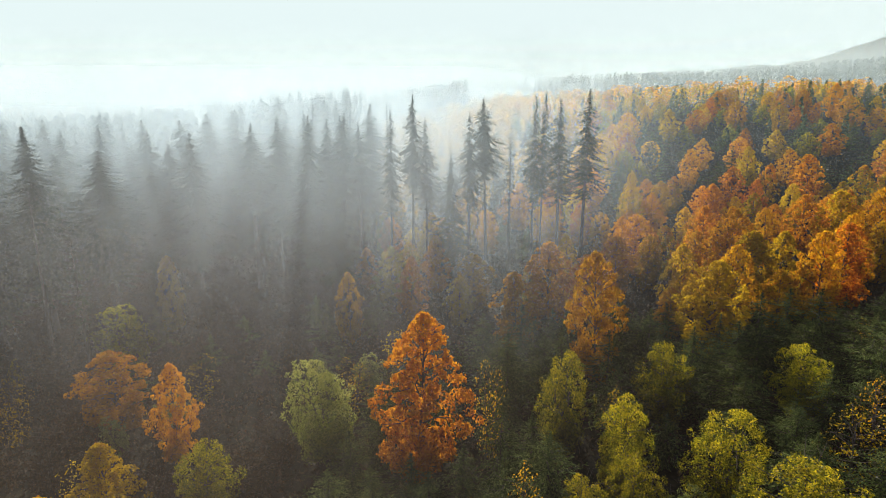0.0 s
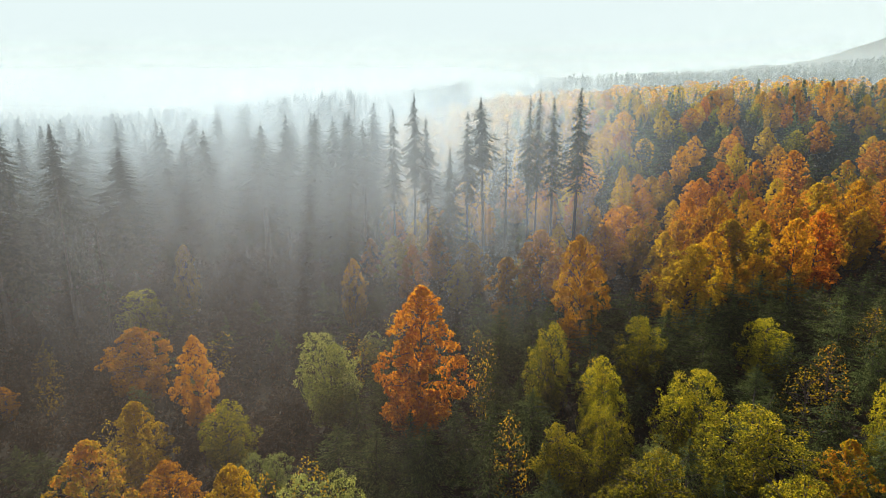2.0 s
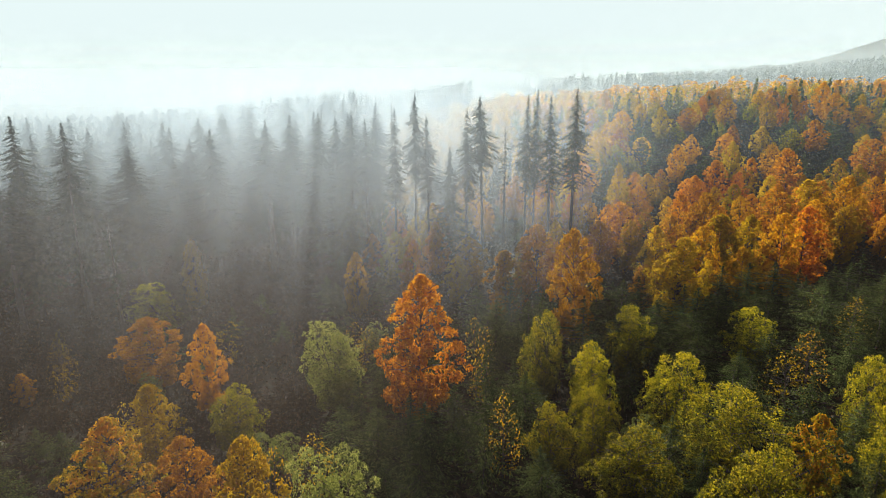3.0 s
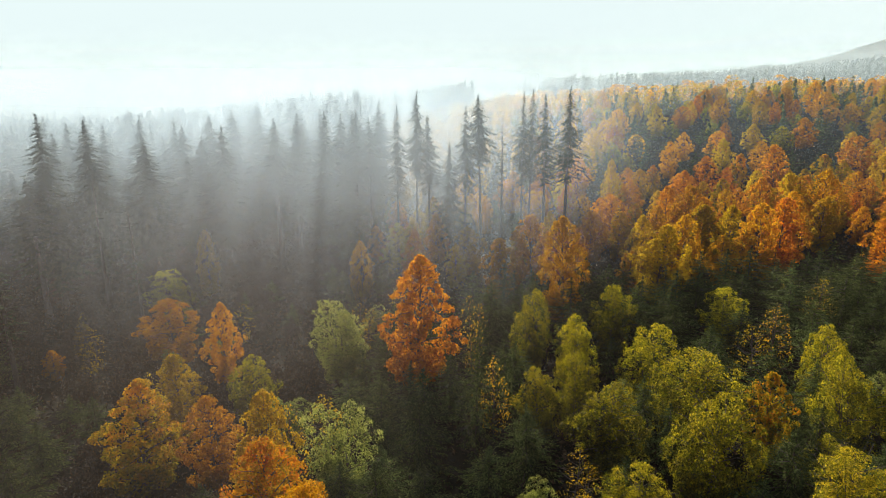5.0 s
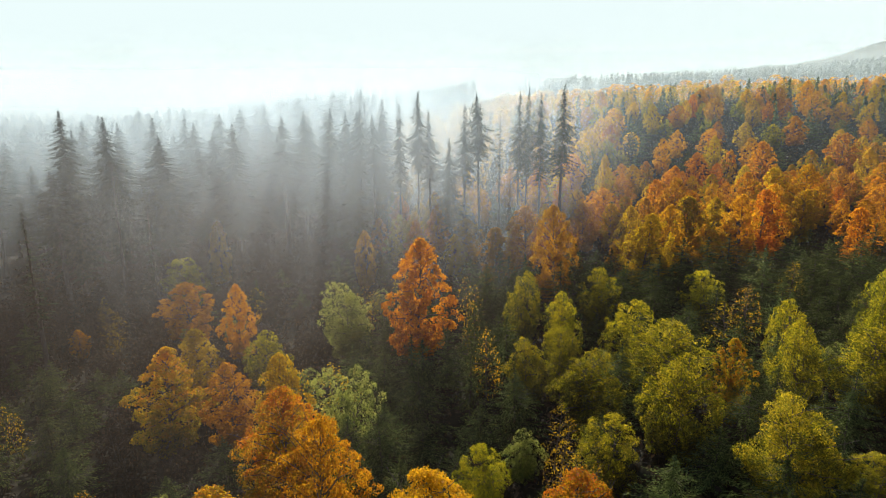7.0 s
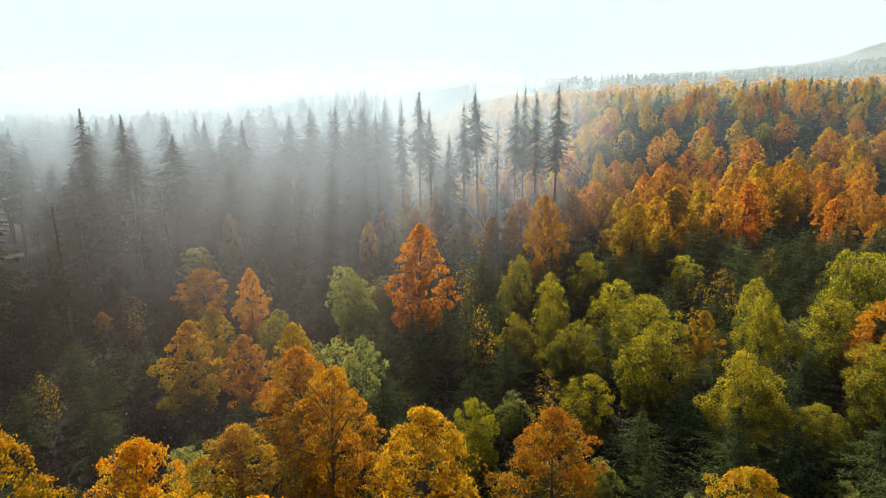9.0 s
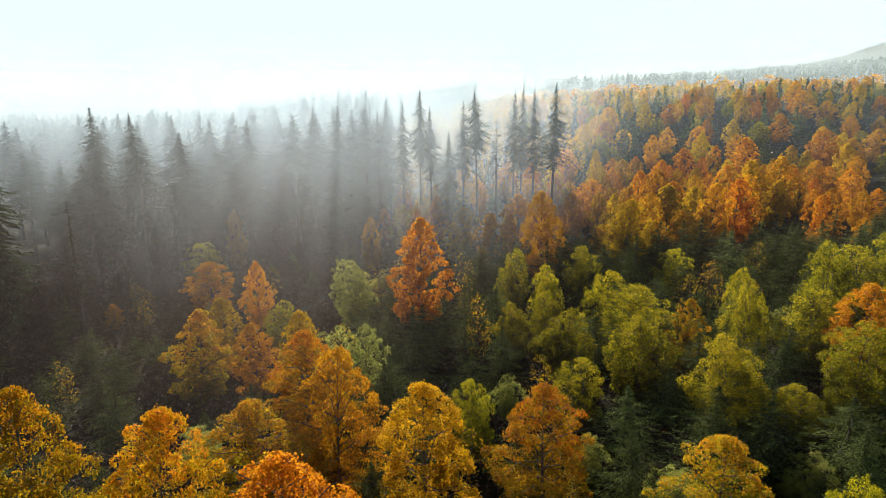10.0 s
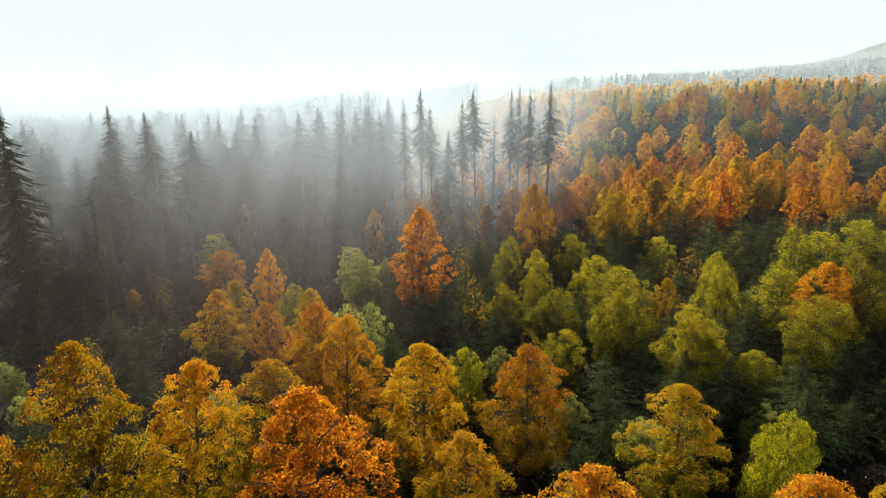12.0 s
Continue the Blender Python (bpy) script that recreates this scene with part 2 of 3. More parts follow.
def spruce(seed, height, width, start, levels, per, twigs, twig, droop=0.35, dense=1.0, point=0.85):
    """Trunk and crown of a spruce: whorls of drooping boughs hung with twigs; bare dead stubs below."""
    rng = np.random.default_rng(seed)
    r0 = 0.0085 * height + 0.03
    sway = rng.normal(0, 0.006, 2)
    trunk = [[((sway[0] * h, sway[1] * h, h), max(0.015, r0 * (1 - h / height) ** 0.8 * (1.4 if h < 0 else 1))) for h in np.linspace(-0.4, height * 0.985, 10)]]
    cen, ax, nor, size = [], [], [], []
    whorl = rng.uniform(0.7, 1.15, levels)
    for i in range(levels):
        k = i / (levels - 1)
        h = height * (start + (0.985 - start) * (1 - (1 - k) ** 1.25))
        left = (1 - k) ** 1.25
        prof = left * (1 + 1.1 * (1.3 - point) * (1 - left)) * min(1.0, 0.5 + k * 2.5) * whorl[i]
        for j in range(per):
            if rng.random() > dense:
                continue
            az = rng.uniform(0, 2 * math.pi)
            reach = max(0.12, width / 2 * prof * rng.uniform(0.7, 1.12))
            d = np.array((math.cos(az), math.sin(az), 0))
            root = np.array((sway[0] * h, sway[1] * h, h + rng.normal(0, 0.1)))
            n = max(3, int(twigs * (0.35 + 0.65 * reach / (width / 2))))
            e = (np.arange(n) + rng.uniform(0, 1, n)) / n
            lift = rng.uniform(-0.05, 0.12)
            p = root + d * (reach * e)[:, None]
            p[:, 2] += reach * (lift * e - droop * e ** 1.2 + 0.22 * droop * e ** 4)
            across = np.array((-d[1], d[0], 0))
            spread = rng.normal(0, 1, n) * (0.03 + 0.13 * reach * (1.15 - e) * 0.8)
            p += across * spread[:, None]
            cen.append(p)
            ax.append(d * 0.75 + across * np.sign(spread)[:, None] * 0.5 + np.array((0, 0, -0.75)) * rng.uniform(0.2, 1.3, (n, 1)))
            nor.append(unit(rng, n) * 0.38 + np.array((0, 0, 0.9)) + d * 0.3)
            size.append(np.full(n, twig) * (0.26 + 0.8 * prof))
            if j < 2 and reach > 0.8:
                trunk.append([(root, 0.035), (root + d * reach * 0.5 + np.array((0, 0, -0.3 * droop * reach)), 0.02), (root + d * reach * 0.9 + np.array((0, 0, -0.75 * droop * reach)), 0.008)])
    for i in range(int(26 * start) if start > 0.1 else 0):
        h = height * rng.uniform(0.1, start)
        az = rng.uniform(0, 2 * math.pi)
        ln = rng.uniform(0.4, 1.6)
        trunk.append([((0, 0, h), 0.03), ((math.cos(az) * ln, math.sin(az) * ln, h - 0.25 * ln), 0.008)])
    cen, ax, nor, size = np.concatenate(cen), np.concatenate(ax), np.concatenate(nor), np.concatenate(size)
    return tubes(trunk[:1], 6), tubes(trunk[1:], 4), leaf_quads(rng, cen, ax, nor, size, size * 0.34, 0.1)


# ---- ground ----
def ground_z(x, y):
    """Height of the forest floor: a hollow to one side, a slope rising to the other, hills far off."""
    x, y = np.asarray(x, float), np.asarray(y, float)
    side = 1 / (1 + np.exp(-x / 40))
    near = np.clip((60 - y) / 60, 0, 1)
    z = -5.2 + 5.5 * np.tanh(x / 45) - 1.5 * near
    climb = np.maximum(y - 165, 0)
    beyond = np.clip((y - 295) / 240, 0, 1)
    z = z + side * 22 * (1 - np.exp(-(climb / 90) ** 1.3)) * (1 - 0.65 * beyond)
    z = z + 4.5 * np.clip((x - 70) / 90, 0, 1) * np.clip(climb / 110, 0, 1)
    z = z - 9 * np.clip((-x - 90) / 150, 0, 1) * np.clip((y - 200) / 120, 0, 1)
    z = z + 6 * np.exp(-(((x + 90) / 120) ** 2 + ((y - 430) / 110) ** 2))
    z = z + 4 * np.exp(-(((x + 10) / 160) ** 2 + ((y - 560) / 130) ** 2))
    z = z + 28 * np.exp(-(((x - 640) / 300) ** 2 + ((y - 760) / 260) ** 2))
    z = z + 285 * np.exp(-(((x - 2300) / 800) ** 2 + ((y - 2500) / 700) ** 2))
    z = z + 115 * np.exp(-(((x - 2020) / 400) ** 2 + ((y - 4100) / 500) ** 2))
    z = z + 0.5 * np.sin(x * 0.11 + 1.3) * np.sin(y * 0.09) + 0.25 * np.sin(x * 0.31 + y * 0.23)
    return z


def build_ground():
    s = np.linspace(-1, 1, 181)
    xs = 130 * s + 4400 * np.sign(s) * np.abs(s) ** 4
    u = np.linspace(0, 1, 181)
    ys = -160 + 460 * u + 4500 * u ** 4
    X, Y = np.meshgrid(xs, ys)
    Z = ground_z(X, Y)
    far = np.clip((np.hypot(X, Y) - 900) / 600, 0, 1)
    rng = np.random.default_rng(5)
    Z += far * rng.normal(0, 4, Z.shape)
    v = np.stack([X, Y, Z], -1).reshape(-1, 3)
    i = np.arange(181 * 181).reshape(181, 181)
    f = np.stack([i[:-1, :-1], i[:-1, 1:], i[1:, 1:], i[1:, :-1]], -1).reshape(-1, 4)
    ob = new("ground", mesh_of("ground", v, f, M_SOIL, True))
    tagged(ob, "dark forest floor of soil and leaf litter", "ground", kind="structure")


build_ground()

# ---- trees: kinds ----
KINDS = {}


def add_kind(key, name, label, group, category, crown_mat, datas, height):
    models = []
    for trunk, boughs, crown in datas:
        # bring each model to its stated height and width
        v = crown[0]
        sz = height[0] / np.quantile(v[:, 2], 0.999)
        sx = height[1] / (2 * np.quantile(np.hypot(v[:, 0], v[:, 1]), 0.97))
        crown = (v * (sx, sx, sz), crown[1])
        n = len(trunk[0])
        wood = (np.array(list(trunk[0]) + list(boughs[0])) * (sx, sx, sz), list(trunk[1]) + [tuple(i + n for i in f) for f in boughs[1]])
        models.append((mesh_of("trunk", *wood, M_BARK, True), mesh_of("crown", *crown, crown_mat)))
    KINDS[key] = dict(name=name, label=label, group=group, category=category, models=models, height=height, lean=0.5 if category == "spruce" else 1.5)


def plant(key, x, y, height, rng, spread=1.0):
    """One tree, standing at x, y, of that height."""
    k = KINDS[key]
    z = float(ground_z(x, y))
    s = height / k["height"][0]
    root = new(k["name"])
    root.matrix_basis = pose(x, y, z, rng.normal(0, k["lean"]), rng.normal(0, k["lean"]), rng.uniform(0, 360)) @ Matrix.Diagonal((s * spread, s * spread, s, 1))
    for part_name, me in zip(("trunk", "crown"), k["models"][int(rng.integers(len(k["models"])))]):
        ob = new(part_name, me)
        ob.parent = root
    tagged(root, k["label"], k["category"], k["group"])
    return root


def kinds_at(suffix, count, leaf, models, big=1.0):
    """Broadleaf kinds: the same trees with finer leaves where they stand near."""
    def w(n):
        return int(n * count)
    beeches, golds, sallows = "beeches of the wood", "golden trees of the wood", "sallows of the clearing"
    add_kind("beech" + suffix, "beech_tree", "beech tree in orange and amber autumn leaf", beeches, "tree", M_ORANGE,
             [broadleaf(10 + i, 12 * big, 8 * big, w(3400), leaf, 0.12, 34, 0.5, 0.09, 0.42, 1, 170, 1.9, 0.7) for i in range(models)], (12 * big, 8 * big))
    add_kind("rust" + suffix, "rust_beech_tree", "beech tree with rust-red autumn leaves", beeches, "tree", M_RUST,
             [broadleaf(20 + i, 12 * big, 7 * big, w(3200), leaf, 0.12, 34, 0.5, 0.09, 0.38, 1, 170, 1.6, 0.7) for i in range(models)], (12 * big, 7 * big))
    add_kind("amber" + suffix, "amber_beech_tree", "beech tree in amber and yellow autumn leaf", beeches, "tree", M_AMBER,
             [broadleaf(25 + i, 12 * big, 7.5 * big, w(3400), leaf, 0.08, 38, 0.55, 0.09, 0.38, 1, 180, 1.6, 0.7) for i in range(models)], (12 * big, 7.5 * big))
    add_kind("gold" + suffix, "golden_tree", "broadleaf tree in golden yellow autumn leaf", golds, "tree", M_GOLD,
             [broadleaf(30 + i, 12 * big, 7 * big, w(3400), leaf, 0.1, 36, 0.65, 0.09, 0.4, 1, 170, 1.7, 0.8) for i in range(models)], (12 * big, 7 * big))
    add_kind("mixed" + suffix, "turning_tree", "broadleaf tree turning from green to yellow and orange", golds, "tree", M_MIXED,
             [broadleaf(40 + i, 12 * big, 7 * big, w(3400), leaf, 0.1, 36, 0.65, 0.09, 0.4, 1, 170, 1.7, 0.8) for i in range(models)], (12 * big, 7 * big))
    add_kind("lime" + suffix, "willow_tree", "bushy sallow willow with yellow-green leaves", sallows, "tree", M_LIME,
             [broadleaf(50 + i, 9, 7, w(5200), leaf * 0.62, 0.06, 36, 0.9, 0.095, 0.5, 3, 150, 2.2, 0.8) for i in range(models)], (9, 7))
    add_kind("green" + suffix, "pale_willow_tree", "bushy willow with pale green leaves", sallows, "tree", M_GREEN,
             [broadleaf(60 + i, 9, 7, w(5200), leaf * 0.62, 0.06, 36, 0.9, 0.095, 0.5, 3, 150, 2.2, 0.8) for i in range(models)], (9, 7))


kinds_at("", 1.35, 0.37, 4)
kinds_at("_mid", 3.2, 0.245, 4)
kinds_at("_near", 7.0, 0.185, 3, 1.3)
kinds_at("_far", 0.6, 0.52, 3)
add_kind("sparse", "thin_birch_tree", "thin half-bare young tree with a few yellow leaves", "half-bare young trees", "tree", M_GOLD,
         [broadleaf(70 + i, 9, 5, 420, 0.21, 0.15, 34, 0.8, 0.1, 0.4, 2) for i in range(3)], (9, 5))
add_kind("shrub", "brown_shrub", "leafless grey-brown shrub with a few dry leaves", "shrubs under the trees", "shrub", M_BUSH,
         [broadleaf(120 + i, 4, 4.5, 900, 0.3, 0.05, 30, 0.8, 0.13, 0.5, 4) for i in range(3)], (4, 4.5))
add_kind("tall", "tall_spruce", "tall old spruce with a bare lower trunk", "tall spruces", "spruce", M_NEEDLE,
         [spruce(80 + i, 30, 7.0, 0.42 + 0.07 * (i % 3), 34, 7, 44, 0.6, 0.55, 0.88, 0.2) for i in range(4)], (30, 7.0))
add_kind("snag", "dying_spruce", "half-dead spruce with thin sparse boughs", "tall spruces", "spruce", M_NEEDLE,
         [spruce(110 + i, 30, 4.5, 0.3, 30, 5, 9, 0.8, 0.3, 0.6, 0.5) for i in range(2)], (30, 4.5))
add_kind("dense", "dark_spruce", "tall dark spruce with boughs almost to the ground", "tall spruces", "spruce", M_NEEDLE,
         [spruce(90 + i, 30, 8.6, 0.1 + 0.09 * (i % 3), 50, 10, 42, 0.7, 0.55, 0.94, 0.1) for i in range(5)], (30, 8.6))
add_kind("young", "young_spruce", "young dark green spruce branched to the ground", "young spruces of the clearing", "spruce", M_YOUNG,
         [spruce(100 + i, 9, 7.4, 0.03, 26, 9, 50, 0.29, -0.04, 0.92, 0.75) for i in range(5)], (9, 7.4))

rng = np.random.default_rng(12)
placed = []
LEAFY = ("amber", "beech", "rust", "gold", "mixed", "lime", "green")


def grade(key, y):
    """Finer models stand near, coarser ones far off."""
    if key in LEAFY:
        return key + ("_near" if y < 62 else "_mid" if y < 115 else "_far" if y > 180 else "")
    return key


def free(x, y, gap):
    return all((x - a) ** 2 + (y - b) ** 2 > (gap * 0.5 + g * 0.5) ** 2 for a, b, g in placed)


def key_trees(rows):
    """Kind, x, y, height of the top above the datum, crown width."""
    for key, x, y, top, width in rows:
        h = top - float(ground_z(x, y))
        width *= 1.04 if key == "lime" else 1.2 if key == "dense" else 1.15 if y < 62 else 1.0
        model_h, model_w = KINDS[key]["height"]
        plant(grade(key, y), x, y, h, rng, width / (model_w * h / model_h))
        placed.append((x, y, 4.0 if key in ("tall", "dense") else min(width, 6.5) * 0.85))


# tall spruces that stand out
key_trees([("tall", 25.5, 153, 30.3, 7), ("tall", 21.5, 155, 28.5, 6.5), ("tall", 16.5, 154, 29, 5), ("tall", 18.7, 158, 29.8, 4.5),
           ("tall", 8.4, 157, 28.6, 7), ("tall", 4.8, 153, 26.5, 6), ("tall", -5.5, 160, 29.3, 6), ("tall", -9.5, 158, 26.5, 5), ("tall", -2.7, 162, 25, 6.5),
           ("dense", 1.5, 150, 19.5, 5.5), ("snag", 13, 160, 24, 4.5), ("snag", -24, 214, 27, 4.5), ("snag", -14, 218, 26, 4.5), ("snag", -36, 224, 28, 5), ("snag", -61, 133, 17, 4), ("snag", -52, 127, 12, 3.5), ("snag", -57, 101, 14, 4)])
key_trees([("dense", -20.2, 157, 14.8, 8), ("dense", -31.4, 190, 24.3, 8), ("dense", -21, 178, 24.5, 7.5), ("dense", -71.8, 138, 25.9, 9.5),
           ("dense", -66, 143, 24.5, 8.5), ("dense", -72, 177, 22.6, 9), ("dense", -64, 94, 29, 7.5), ("dense", -47, 160, 22.3, 9), ("dense", -16, 182, 23, 8)])
key_trees([("dense", -34, 172, 24.7, 8.5), ("dense", -27, 168, 25, 8), ("tall", -20, 171, 25, 7), ("tall", -16.5, 169, 23.5, 6), ("tall", -24, 175, 24, 6.5), ("dense", -40, 178, 23, 8.5), ("dense", -56, 200, 22.5, 9),
           ("dense", -62, 178, 21.5, 8.5), ("dense", -46, 188, 21.8, 8), ("dense", -76, 205, 22, 9), ("dense", -88, 190, 20.5, 9), ("dense", -82, 158, 21, 9), ("dense", -93, 222, 21.5, 9)])
# broadleaf trees of the near edge
key_trees([("gold", -0.6, 49.5, 8.4, 8), ("amber", 8.3, 50.5, 8.0, 8), ("rust", -6.2, 36, 11.8, 9.5), ("amber", -25.7, 42, 11.3, 9), ("amber", -19.5, 43.5, 9.8, 8.5),
           ("amber", 2.5, 38, 7.0, 7.5), ("mixed", 19, 43, 7.6, 7), ("lime", 23.5, 38.5, 8.5, 5.6), ("beech", 23, 31, 8.5, 8), ("amber", 9, 29.5, 9.5, 9),
           ("amber", -27, 33, 9, 9), ("amber", -14, 50, 6.5, 9.5), ("beech", -8.5, 54, 9.2, 7.6), ("amber", -11.6, 60, 8.4, 8.4)])
# round the hollow
key_trees([("gold", -15.2, 71, 6.2, 6.4), ("beech", -22.4, 78, 2.2, 6.8), ("amber", -29.4, 78, 3.8, 8.6), ("gold", -30, 88, 2.0, 6), ("green", -10.1, 74, 3.1, 7),
           ("lime", -23.2, 92, 0.6, 6.7), ("rust", -3.3, 92, 12.3, 9.2), ("beech", -39.5, 109, 1.4, 9.5), ("beech", -28.6, 100, 3.9, 5), ("green", -12.6, 99, 4.2, 9),
           ("lime", -47, 128.5, -0.2, 8), ("gold", -45, 140, 4.2, 5), ("sparse", -11.7, 80, 1.4, 5), ("sparse", -14.4, 76, 3.0, 5), ("young", -42.6, 82.7, -3, 6)])
# sallows and others of the clearing
key_trees([("lime", 23.5, 77, 7.4, 8.4), ("lime", 20.7, 68.2, 8.2, 8.2), ("lime", 26.9, 58.5, 8.6, 9), ("lime", 34.8, 72.5, 8.4, 7), ("mixed", 27.6, 72.5, 7.0, 4.5),
           ("lime", 14.5, 73.6, 5.2, 6.6), ("lime", 9.7, 81, 3.9, 6), ("lime", 21.5, 84, 6.7, 7), ("lime", 14.1, 88, 6.9, 6), ("lime", 13.2, 80.5, 5.2, 5), ("lime", 10.4, 94.8, 6.9, 5.2),
           ("lime", 21.5, 98.8, 6.6, 5.5), ("lime", 35.8, 98.4, 6.0, 6), ("sparse", 37.5, 90.5, 6.5, 5), ("sparse", 33.7, 87.3, 5.2, 6), ("lime", 37.6, 80.7, 8.3, 5.6)])
key_trees([("sparse", 3.5, 94.5, 6.4, 3.4), ("young", 3.8, 88, 5.4, 6), ("young", 0.5, 85.5, 3.5, 6), ("sparse", 4.7, 80, 5.2, 4), ("young", -2.2, 75, 3.4, 6), ("young", 41.8, 90.7, 8, 5.5), ("young", 43.4, 98.5, 9.7, 5.5),
           ("young", 11.5, 101, 7.5, 5), ("young", 3, 79, 7.0, 5.5), ("beech", 44, 68, 10.4, 8), ("lime", 39, 61.6, 8.8, 9.0), ("lime", 50, 69, 10.5, 9.0),
           ("lime", 47, 79, 12, 9.0), ("young", 30, 62, 7, 6), ("young", 24, 56, 5, 6), ("young", 33, 52, 6, 6.5), ("young", 17, 58, 4, 5.5)])
key_trees([("lime", 30, 66, 4.6, 5), ("lime", 14, 63.5, 3.8, 6.0), ("lime", 4, 60, 3.2, 5), ("lime", 55, 86, 9.5, 9.0), ("lime", 62, 90, 10.5, 9.0),
           ("young", -41, 76, -2, 7), ("young", -46, 73, -1.5, 7), ("young", -36, 70, -2.5, 6.5), ("young", 27, 59, 5, 7), ("young", 39, 55, 6.5, 7), ("lime", 42, 74, 8, 7.8)])
# the belt of beeches
key_trees([("beech", 17.1, 108, 13.2, 7.5), ("gold", 31, 111.5, 11.2, 9), ("gold", 43, 126, 11.5, 8), ("beech", 50, 121, 12.5, 7.5), ("beech", 61, 131, 12.6, 7.5),
           ("rust", 41, 138, 12.6, 7), ("rust", 15, 128, 9.5, 8), ("beech", -14, 128, 5.2, 4.5), ("rust", -5, 135, 5.5, 5), ("beech", 42.5, 131, 13.8, 8),
           ("gold", 68, 146, 13.6, 8), ("beech", 72, 142, 15, 8), ("beech", 65, 151, 12, 8), ("gold", 108, 177, 14.3, 7), ("beech", 63, 198, 15.3, 6)])
key_trees([("beech", 92, 163, 11.5, 8), ("gold", 38.6, 168, 14, 4), ("rust", 84, 182, 15.8, 8), ("beech", 139, 265, 31, 8), ("beech", 86.5, 254, 22.5, 8), ("beech", 81, 212, 17, 8),
           ("rust", 56, 125, 12.6, 8)])


def scatter(count, xr, yr, keys, heights, gap, keep=None, spread=(0.9, 1.25), tries=30):
    """Trees at random over a stretch of the plan, never nearer to one another than the gap."""
    made = 0
    for _ in range(count * tries):
        if made >= count:
            break
        x, y = rng.uniform(*xr), rng.uniform(*yr)
        if (keep and not keep(x, y)) or not free(x, y, gap):
            continue
        i = int(rng.choice(len(keys), p=[w for _, w in keys]))
        plant(grade(keys[i][0], y), x, y, rng.uniform(*heights[i]), rng, rng.uniform(*spread))
        placed.append((x, y, gap))
        made += 1


def stand_edge(x):
    """Where the tall spruce stand begins, as a line over the plan."""
    return 112 + max(0.0, x + 72) * 1.35


# the tall spruce stand in the hollow
scatter(46, (-130, -13), (92, 225), [("dense", 0.75), ("tall", 0.25)], [(21, 33), (25, 33)], 7.2, lambda x, y: y > stand_edge(x), (1.25, 1.7))
scatter(32, (-170, -6), (200, 335), [("dense", 0.7), ("tall", 0.3)], [(22, 32), (25, 32)], 8.5, lambda x, y: y > stand_edge(x) and x < -18 - (y - 200) * 0.16, (1.25, 1.7))
# the orange belt and the slope behind it
scatter(104, (-14, 105), (112, 185), [("beech", 0.28), ("gold", 0.22), ("rust", 0.21), ("mixed", 0.1), ("amber", 0.08), ("young", 0.11)], [(7.5, 12.5), (7.5, 12), (8, 12), (7, 12), (8, 12), (6, 9)], 5.2, lambda x, y: y > 117 - x * 0.05 and (x > -3 or y > 140), (0.8, 1.05))
scatter(230, (14, 240), (180, 310), [("beech", 0.15), ("gold", 0.2), ("rust", 0.07), ("lime", 0.2), ("young", 0.38)], [(8, 13), (8, 12), (8, 11), (6, 9), (6, 10)], 6.0, lambda x, y: 20 + (y - 185) * 0.1 < x < y * 0.85)
# a fringe of young spruces before the belt, then the clearing
scatter(55, (4, 88), (97, 116), [("young", 1.0)], [(7, 10)], 3.6, lambda x, y: x < 4 + y * 0.8)
scatter(210, (-12, 95), (46, 116), [("young", 0.8), ("lime", 0.03), ("green", 0.03), ("sparse", 0.14)], [(5, 8.5), (5, 7), (4.5, 6.5), (5, 7.5)], 3.6, lambda x, y: x < 4 + y * 0.8)
# the shaded hollow
scatter(44, (-64, -8), (56, 140), [("young", 0.6), ("sparse", 0.22), ("green", 0.16), ("rust", 0.02)], [(4, 7), (5, 7.5), (4.5, 6.5), (4, 6)], 4.6, lambda x, y: y < stand_edge(x) - 4)
scatter(150, (-80, 0), (50, 165), [("shrub", 1.0)], [(2.5, 5)], 3.4, lambda x, y: x > -0.75 * y)
scatter(50, (-5, 90), (40, 118), [("shrub", 1.0)], [(2, 3.5)], 3.0, lambda x, y: x < 4 + y * 0.8)
# the near edge
scatter(14, (-45, 50), (18, 38), [("gold", 0.4), ("mixed", 0.2), ("young", 0.4)], [(8, 11), (8, 11), (7, 9)], 6.5, lambda x, y: abs(x) < 10 + y * 0.75)


# ---- far woods and undergrowth: too many to count ----
def far_wood(name, label, pts, mat, conifer, seed, leaves, leaf):
    r = np.random.default_rng(seed)
    cs, axs, ns = [], [], []
    for x, y, h in pts:
        z = float(ground_z(x, y))
        e = r.uniform(0.05, 1, leaves)
        wid = h * (0.16 * (1 - e) + 0.01 if conifer else 0.3 * np.sqrt(np.maximum(0.02, 1 - (2 * e - 1.0) ** 2)))
        a = r.uniform(0, 2 * math.pi, leaves)
        cs.append(np.stack([x + wid * np.cos(a), y + wid * np.sin(a), z + h * e], 1))
        axs.append(np.stack([np.cos(a), np.sin(a), np.full(leaves, -0.8 if conifer else 0.3)], 1))
        ns.append(unit(r, leaves) + (0, 0, 0.6))
    v, f = leaf_quads(r, np.concatenate(cs), np.concatenate(axs), np.concatenate(ns), leaf, leaf * 0.6)
    ob = new(name, mesh_of(name, v, f, mat))
    tagged(ob, label, "woodland", kind="stuff")


def strewn(n, xr, yr, hr, seed, keep=lambda x, y: True):
    r = np.random.default_rng(seed)
    pts = []
    while len(pts) < n:
        x, y = r.uniform(*xr), r.uniform(*yr)
        if keep(x, y):
            pts.append((x, y, r.uniform(*hr)))
    return pts


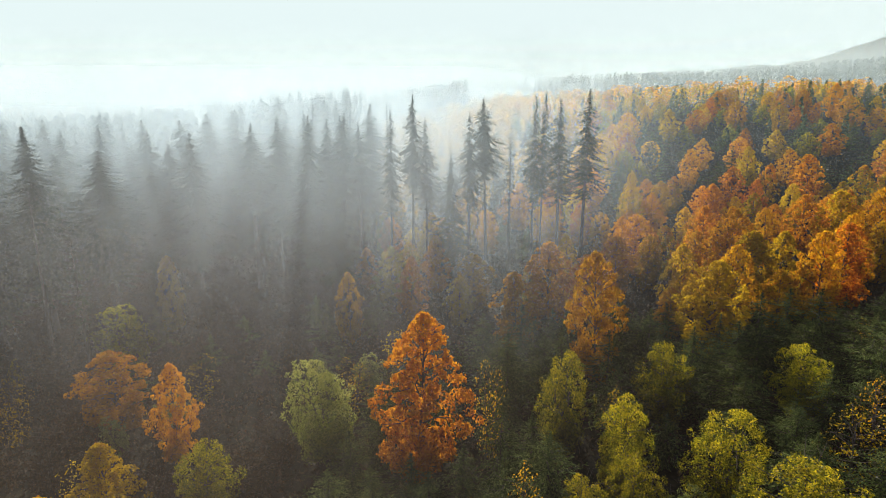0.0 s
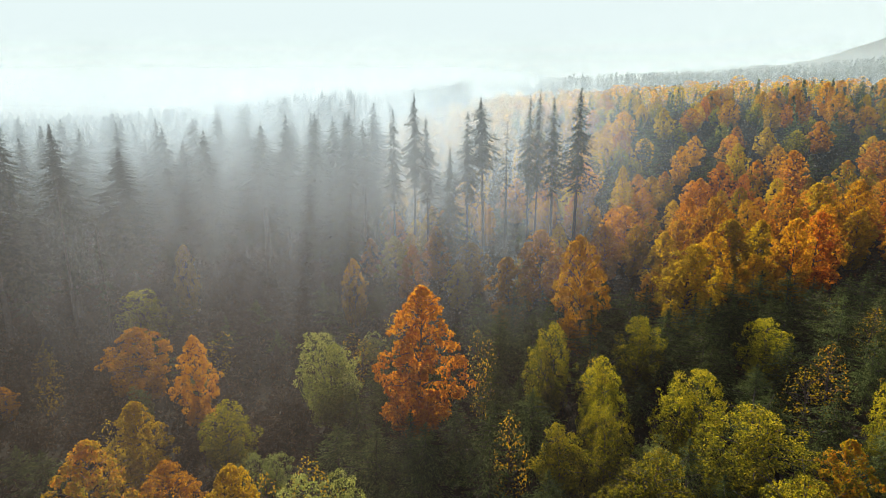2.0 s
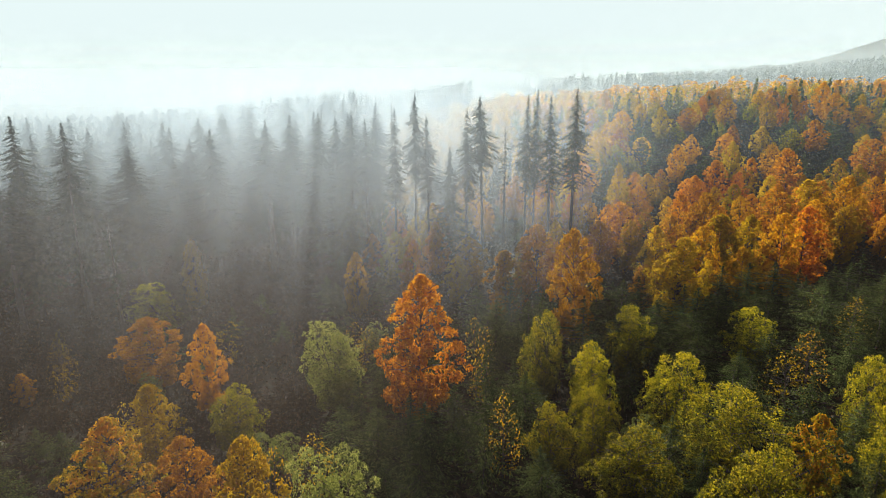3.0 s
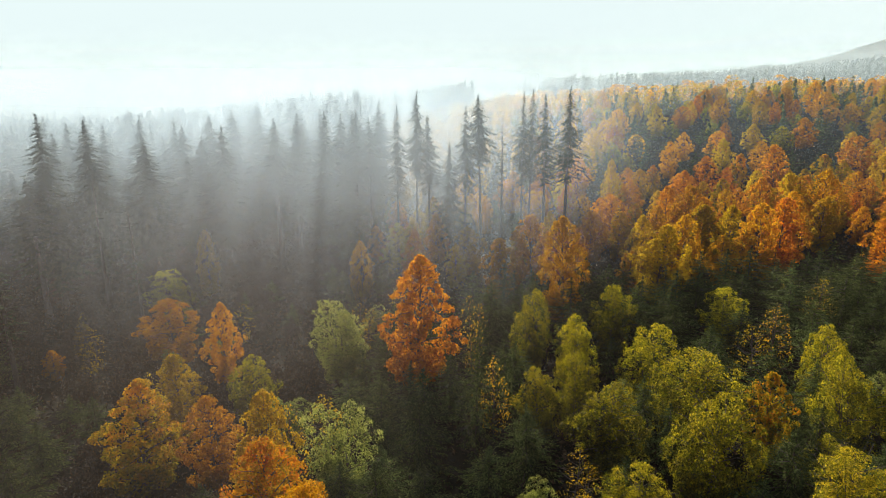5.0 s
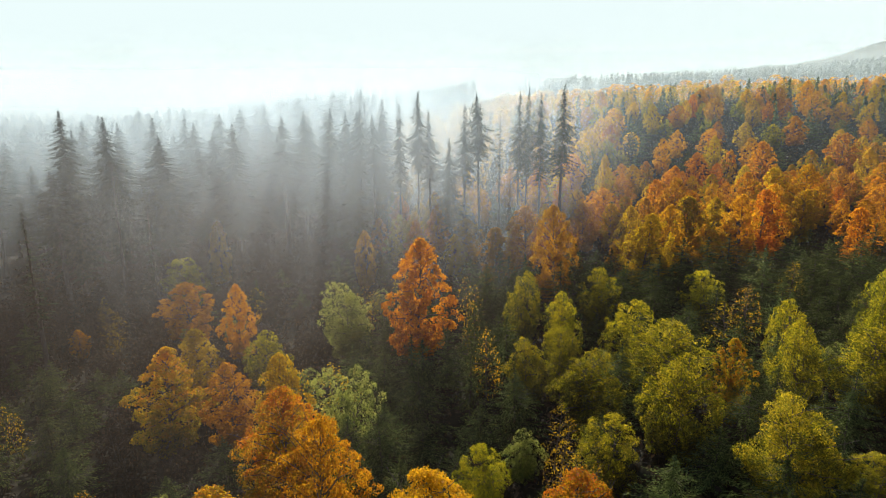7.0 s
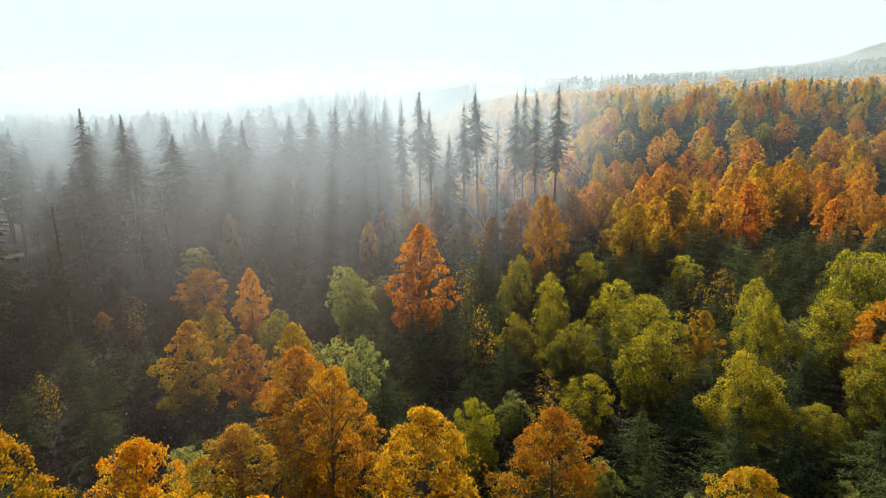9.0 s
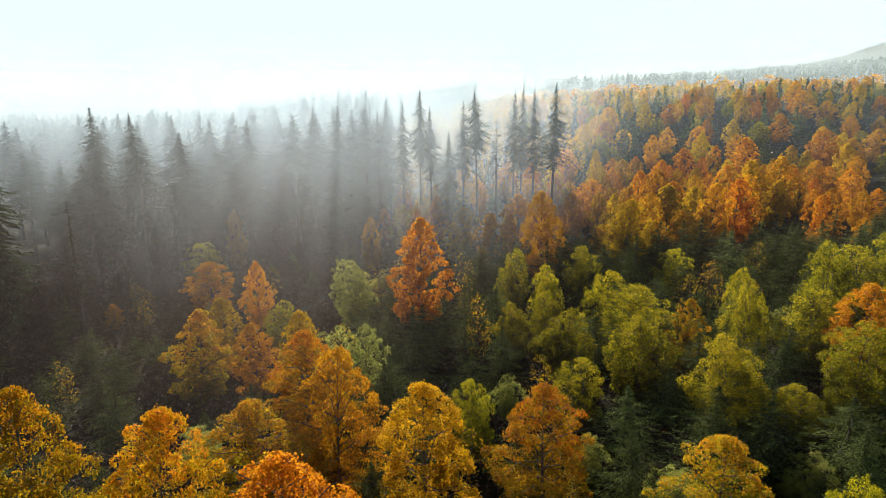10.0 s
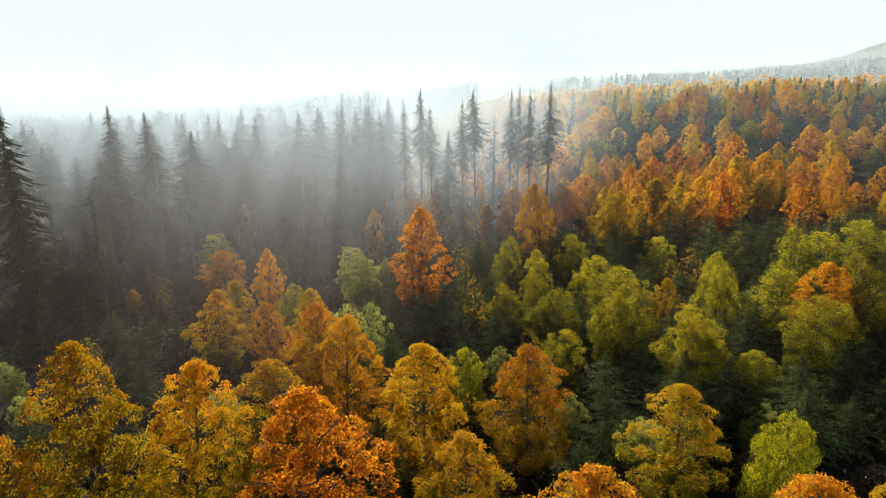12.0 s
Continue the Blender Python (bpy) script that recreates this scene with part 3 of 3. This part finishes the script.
far_wood("far_spruce_wood", "dense dark spruce wood fading into mist", strewn(1000, (-480, 30), (330, 640), (18, 27), 1, lambda x, y: abs(x) < y * 0.8 and (x < -50 or y > 520)), M_NEEDLE, True, 2, 110, 2.0)
far_wood("far_autumn_wood", "autumn wood in orange and yellow on the far slope", strewn(180, (30, 420), (305, 520), (8, 13), 3, lambda x, y: x < y * 0.85), M_ORANGE, False, 4, 130, 1.1)
far_wood("far_golden_wood", "yellow and green wood scattered over the far slope", strewn(330, (30, 420), (300, 520), (7, 11), 13, lambda x, y: x < y * 0.85), M_MIXED, False, 14, 120, 1.1)
far_wood("far_slope_spruces", "young spruces among the autumn trees of the far slope", strewn(420, (20, 430), (230, 520), (6, 11), 17, lambda x, y: x < y * 0.85), M_YOUNG, True, 18, 60, 1.3)
far_wood("far_ridge_wood", "dark spruce wood along the ridge behind", strewn(2600, (60, 900), (540, 980), (16, 25), 5, lambda x, y: y * (0.1 + 0.2 * abs(math.sin(x * 12.9 + y * 7.3))) < x < y * 0.95), M_NEEDLE, True, 6, 70, 1.9)
far_wood("far_middle_wood", "mixed wood between the spruces and the slope", strewn(170, (-22, 60), (190, 420), (8, 13), 7), M_GOLD, False, 8, 220, 0.8)


def undergrowth(seed, count, xr, yr, size):
    r = np.random.default_rng(seed)
    x, y = r.uniform(*xr, count), r.uniform(*yr, count)
    hgt = r.uniform(0, 1, count) ** 2 * (0.7 + 1.6 * (np.sin(x * 0.5) * np.sin(y * 0.4 + 1) > 0))
    c = np.stack([x, y, ground_z(x, y) + 0.1 + hgt], 1)
    v, f = leaf_quads(r, c, unit(r, count) + (0, 0, 0.5), unit(r, count) + (0, 0, 0.7), size, size * 0.57)
    ob = new("undergrowth", mesh_of("undergrowth", v, f, M_BUSH))
    tagged(ob, "brambles and dry brown undergrowth between the trees", "undergrowth", kind="stuff")


undergrowth(9, 100000, (-95, 110), (20, 200), 0.7)
undergrowth(10, 60000, (0, 270), (190, 340), 1.3)


# ---- mist: veils of vapour one behind the other, lit and shaded, plus tints for scattered light ----
def mist_veil(y0, dense, thin, top, seed, edge, shift):
    r = np.random.default_rng(seed)
    n = 40
    xs = np.linspace(shift - edge if dense == 0 else -1.05 * y0 - 30, shift + edge if thin == 0 else 1.05 * y0 + 30, n)
    wave = (y0 < 600) * y0 * 0.03 * np.sin(xs / y0 * 9 + r.uniform(0, 6)) + (y0 < 600) * y0 * 0.02 * np.sin(xs / y0 * 21 + r.uniform(0, 6))
    zs = np.linspace(-16, top, 6)
    # warm scattered sunlight is put into the near brown; farther veils bluer, then dimmer
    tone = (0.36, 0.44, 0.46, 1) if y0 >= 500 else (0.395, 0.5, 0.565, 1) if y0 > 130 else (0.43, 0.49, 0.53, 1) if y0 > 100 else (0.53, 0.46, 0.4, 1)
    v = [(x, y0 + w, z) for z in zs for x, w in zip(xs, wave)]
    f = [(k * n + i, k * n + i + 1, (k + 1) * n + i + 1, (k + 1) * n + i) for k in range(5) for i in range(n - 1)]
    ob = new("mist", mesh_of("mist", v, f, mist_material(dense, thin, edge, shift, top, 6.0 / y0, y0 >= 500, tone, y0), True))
    tagged(ob, "thin white morning mist drifting between the trees", "mist", kind="stuff")


def vapour(y):
    """Share of the light that a metre of the mist over the hollow, and of the haze over the slope, takes up."""
    k = min(1.0, max(0.0, (y - 82) / 66))
    hollow = 0.0012 + 0.0063 * k * k * (3 - 2 * k) - 0.002 * min(1.0, max(0.0, (y - 150) / 90))
    slope = 0.00014 + 0.0006 * min(1.0, max(0.0, (y - 120) / 80))
    return hollow, slope


def hollow_edge(y):
    return min(0.18 * y - 2, 0.5 * y - 36)


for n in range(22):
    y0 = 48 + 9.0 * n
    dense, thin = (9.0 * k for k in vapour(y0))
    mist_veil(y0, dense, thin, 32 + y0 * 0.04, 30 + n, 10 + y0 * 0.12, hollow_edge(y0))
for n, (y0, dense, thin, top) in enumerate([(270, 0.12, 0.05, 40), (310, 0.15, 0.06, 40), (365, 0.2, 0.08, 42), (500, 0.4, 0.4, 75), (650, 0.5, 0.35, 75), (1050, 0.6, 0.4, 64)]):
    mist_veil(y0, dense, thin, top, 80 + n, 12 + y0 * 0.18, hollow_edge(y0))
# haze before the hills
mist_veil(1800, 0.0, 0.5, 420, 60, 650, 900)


# ---- the bright hazy sky low down beyond the hills ----
def sky_backdrop():
    mat, nt, out = material("hazy_sky_glow")
    em = nt.nodes.new("ShaderNodeEmission")
    em.inputs["Color"].default_value = (0.535, 0.62, 0.62, 1)
    nt.links.new(em.outputs[0], out.inputs["Surface"])
    v = [(-5200, 4600, -200), (5200, 4600, -200), (5200, 4600, 900), (-5200, 4600, 900)]
    tagged(new("backdrop", mesh_of("backdrop", v, [(0, 1, 2, 3)], mat)), "bright white hazy sky", "sky", kind="structure")


sky_backdrop()
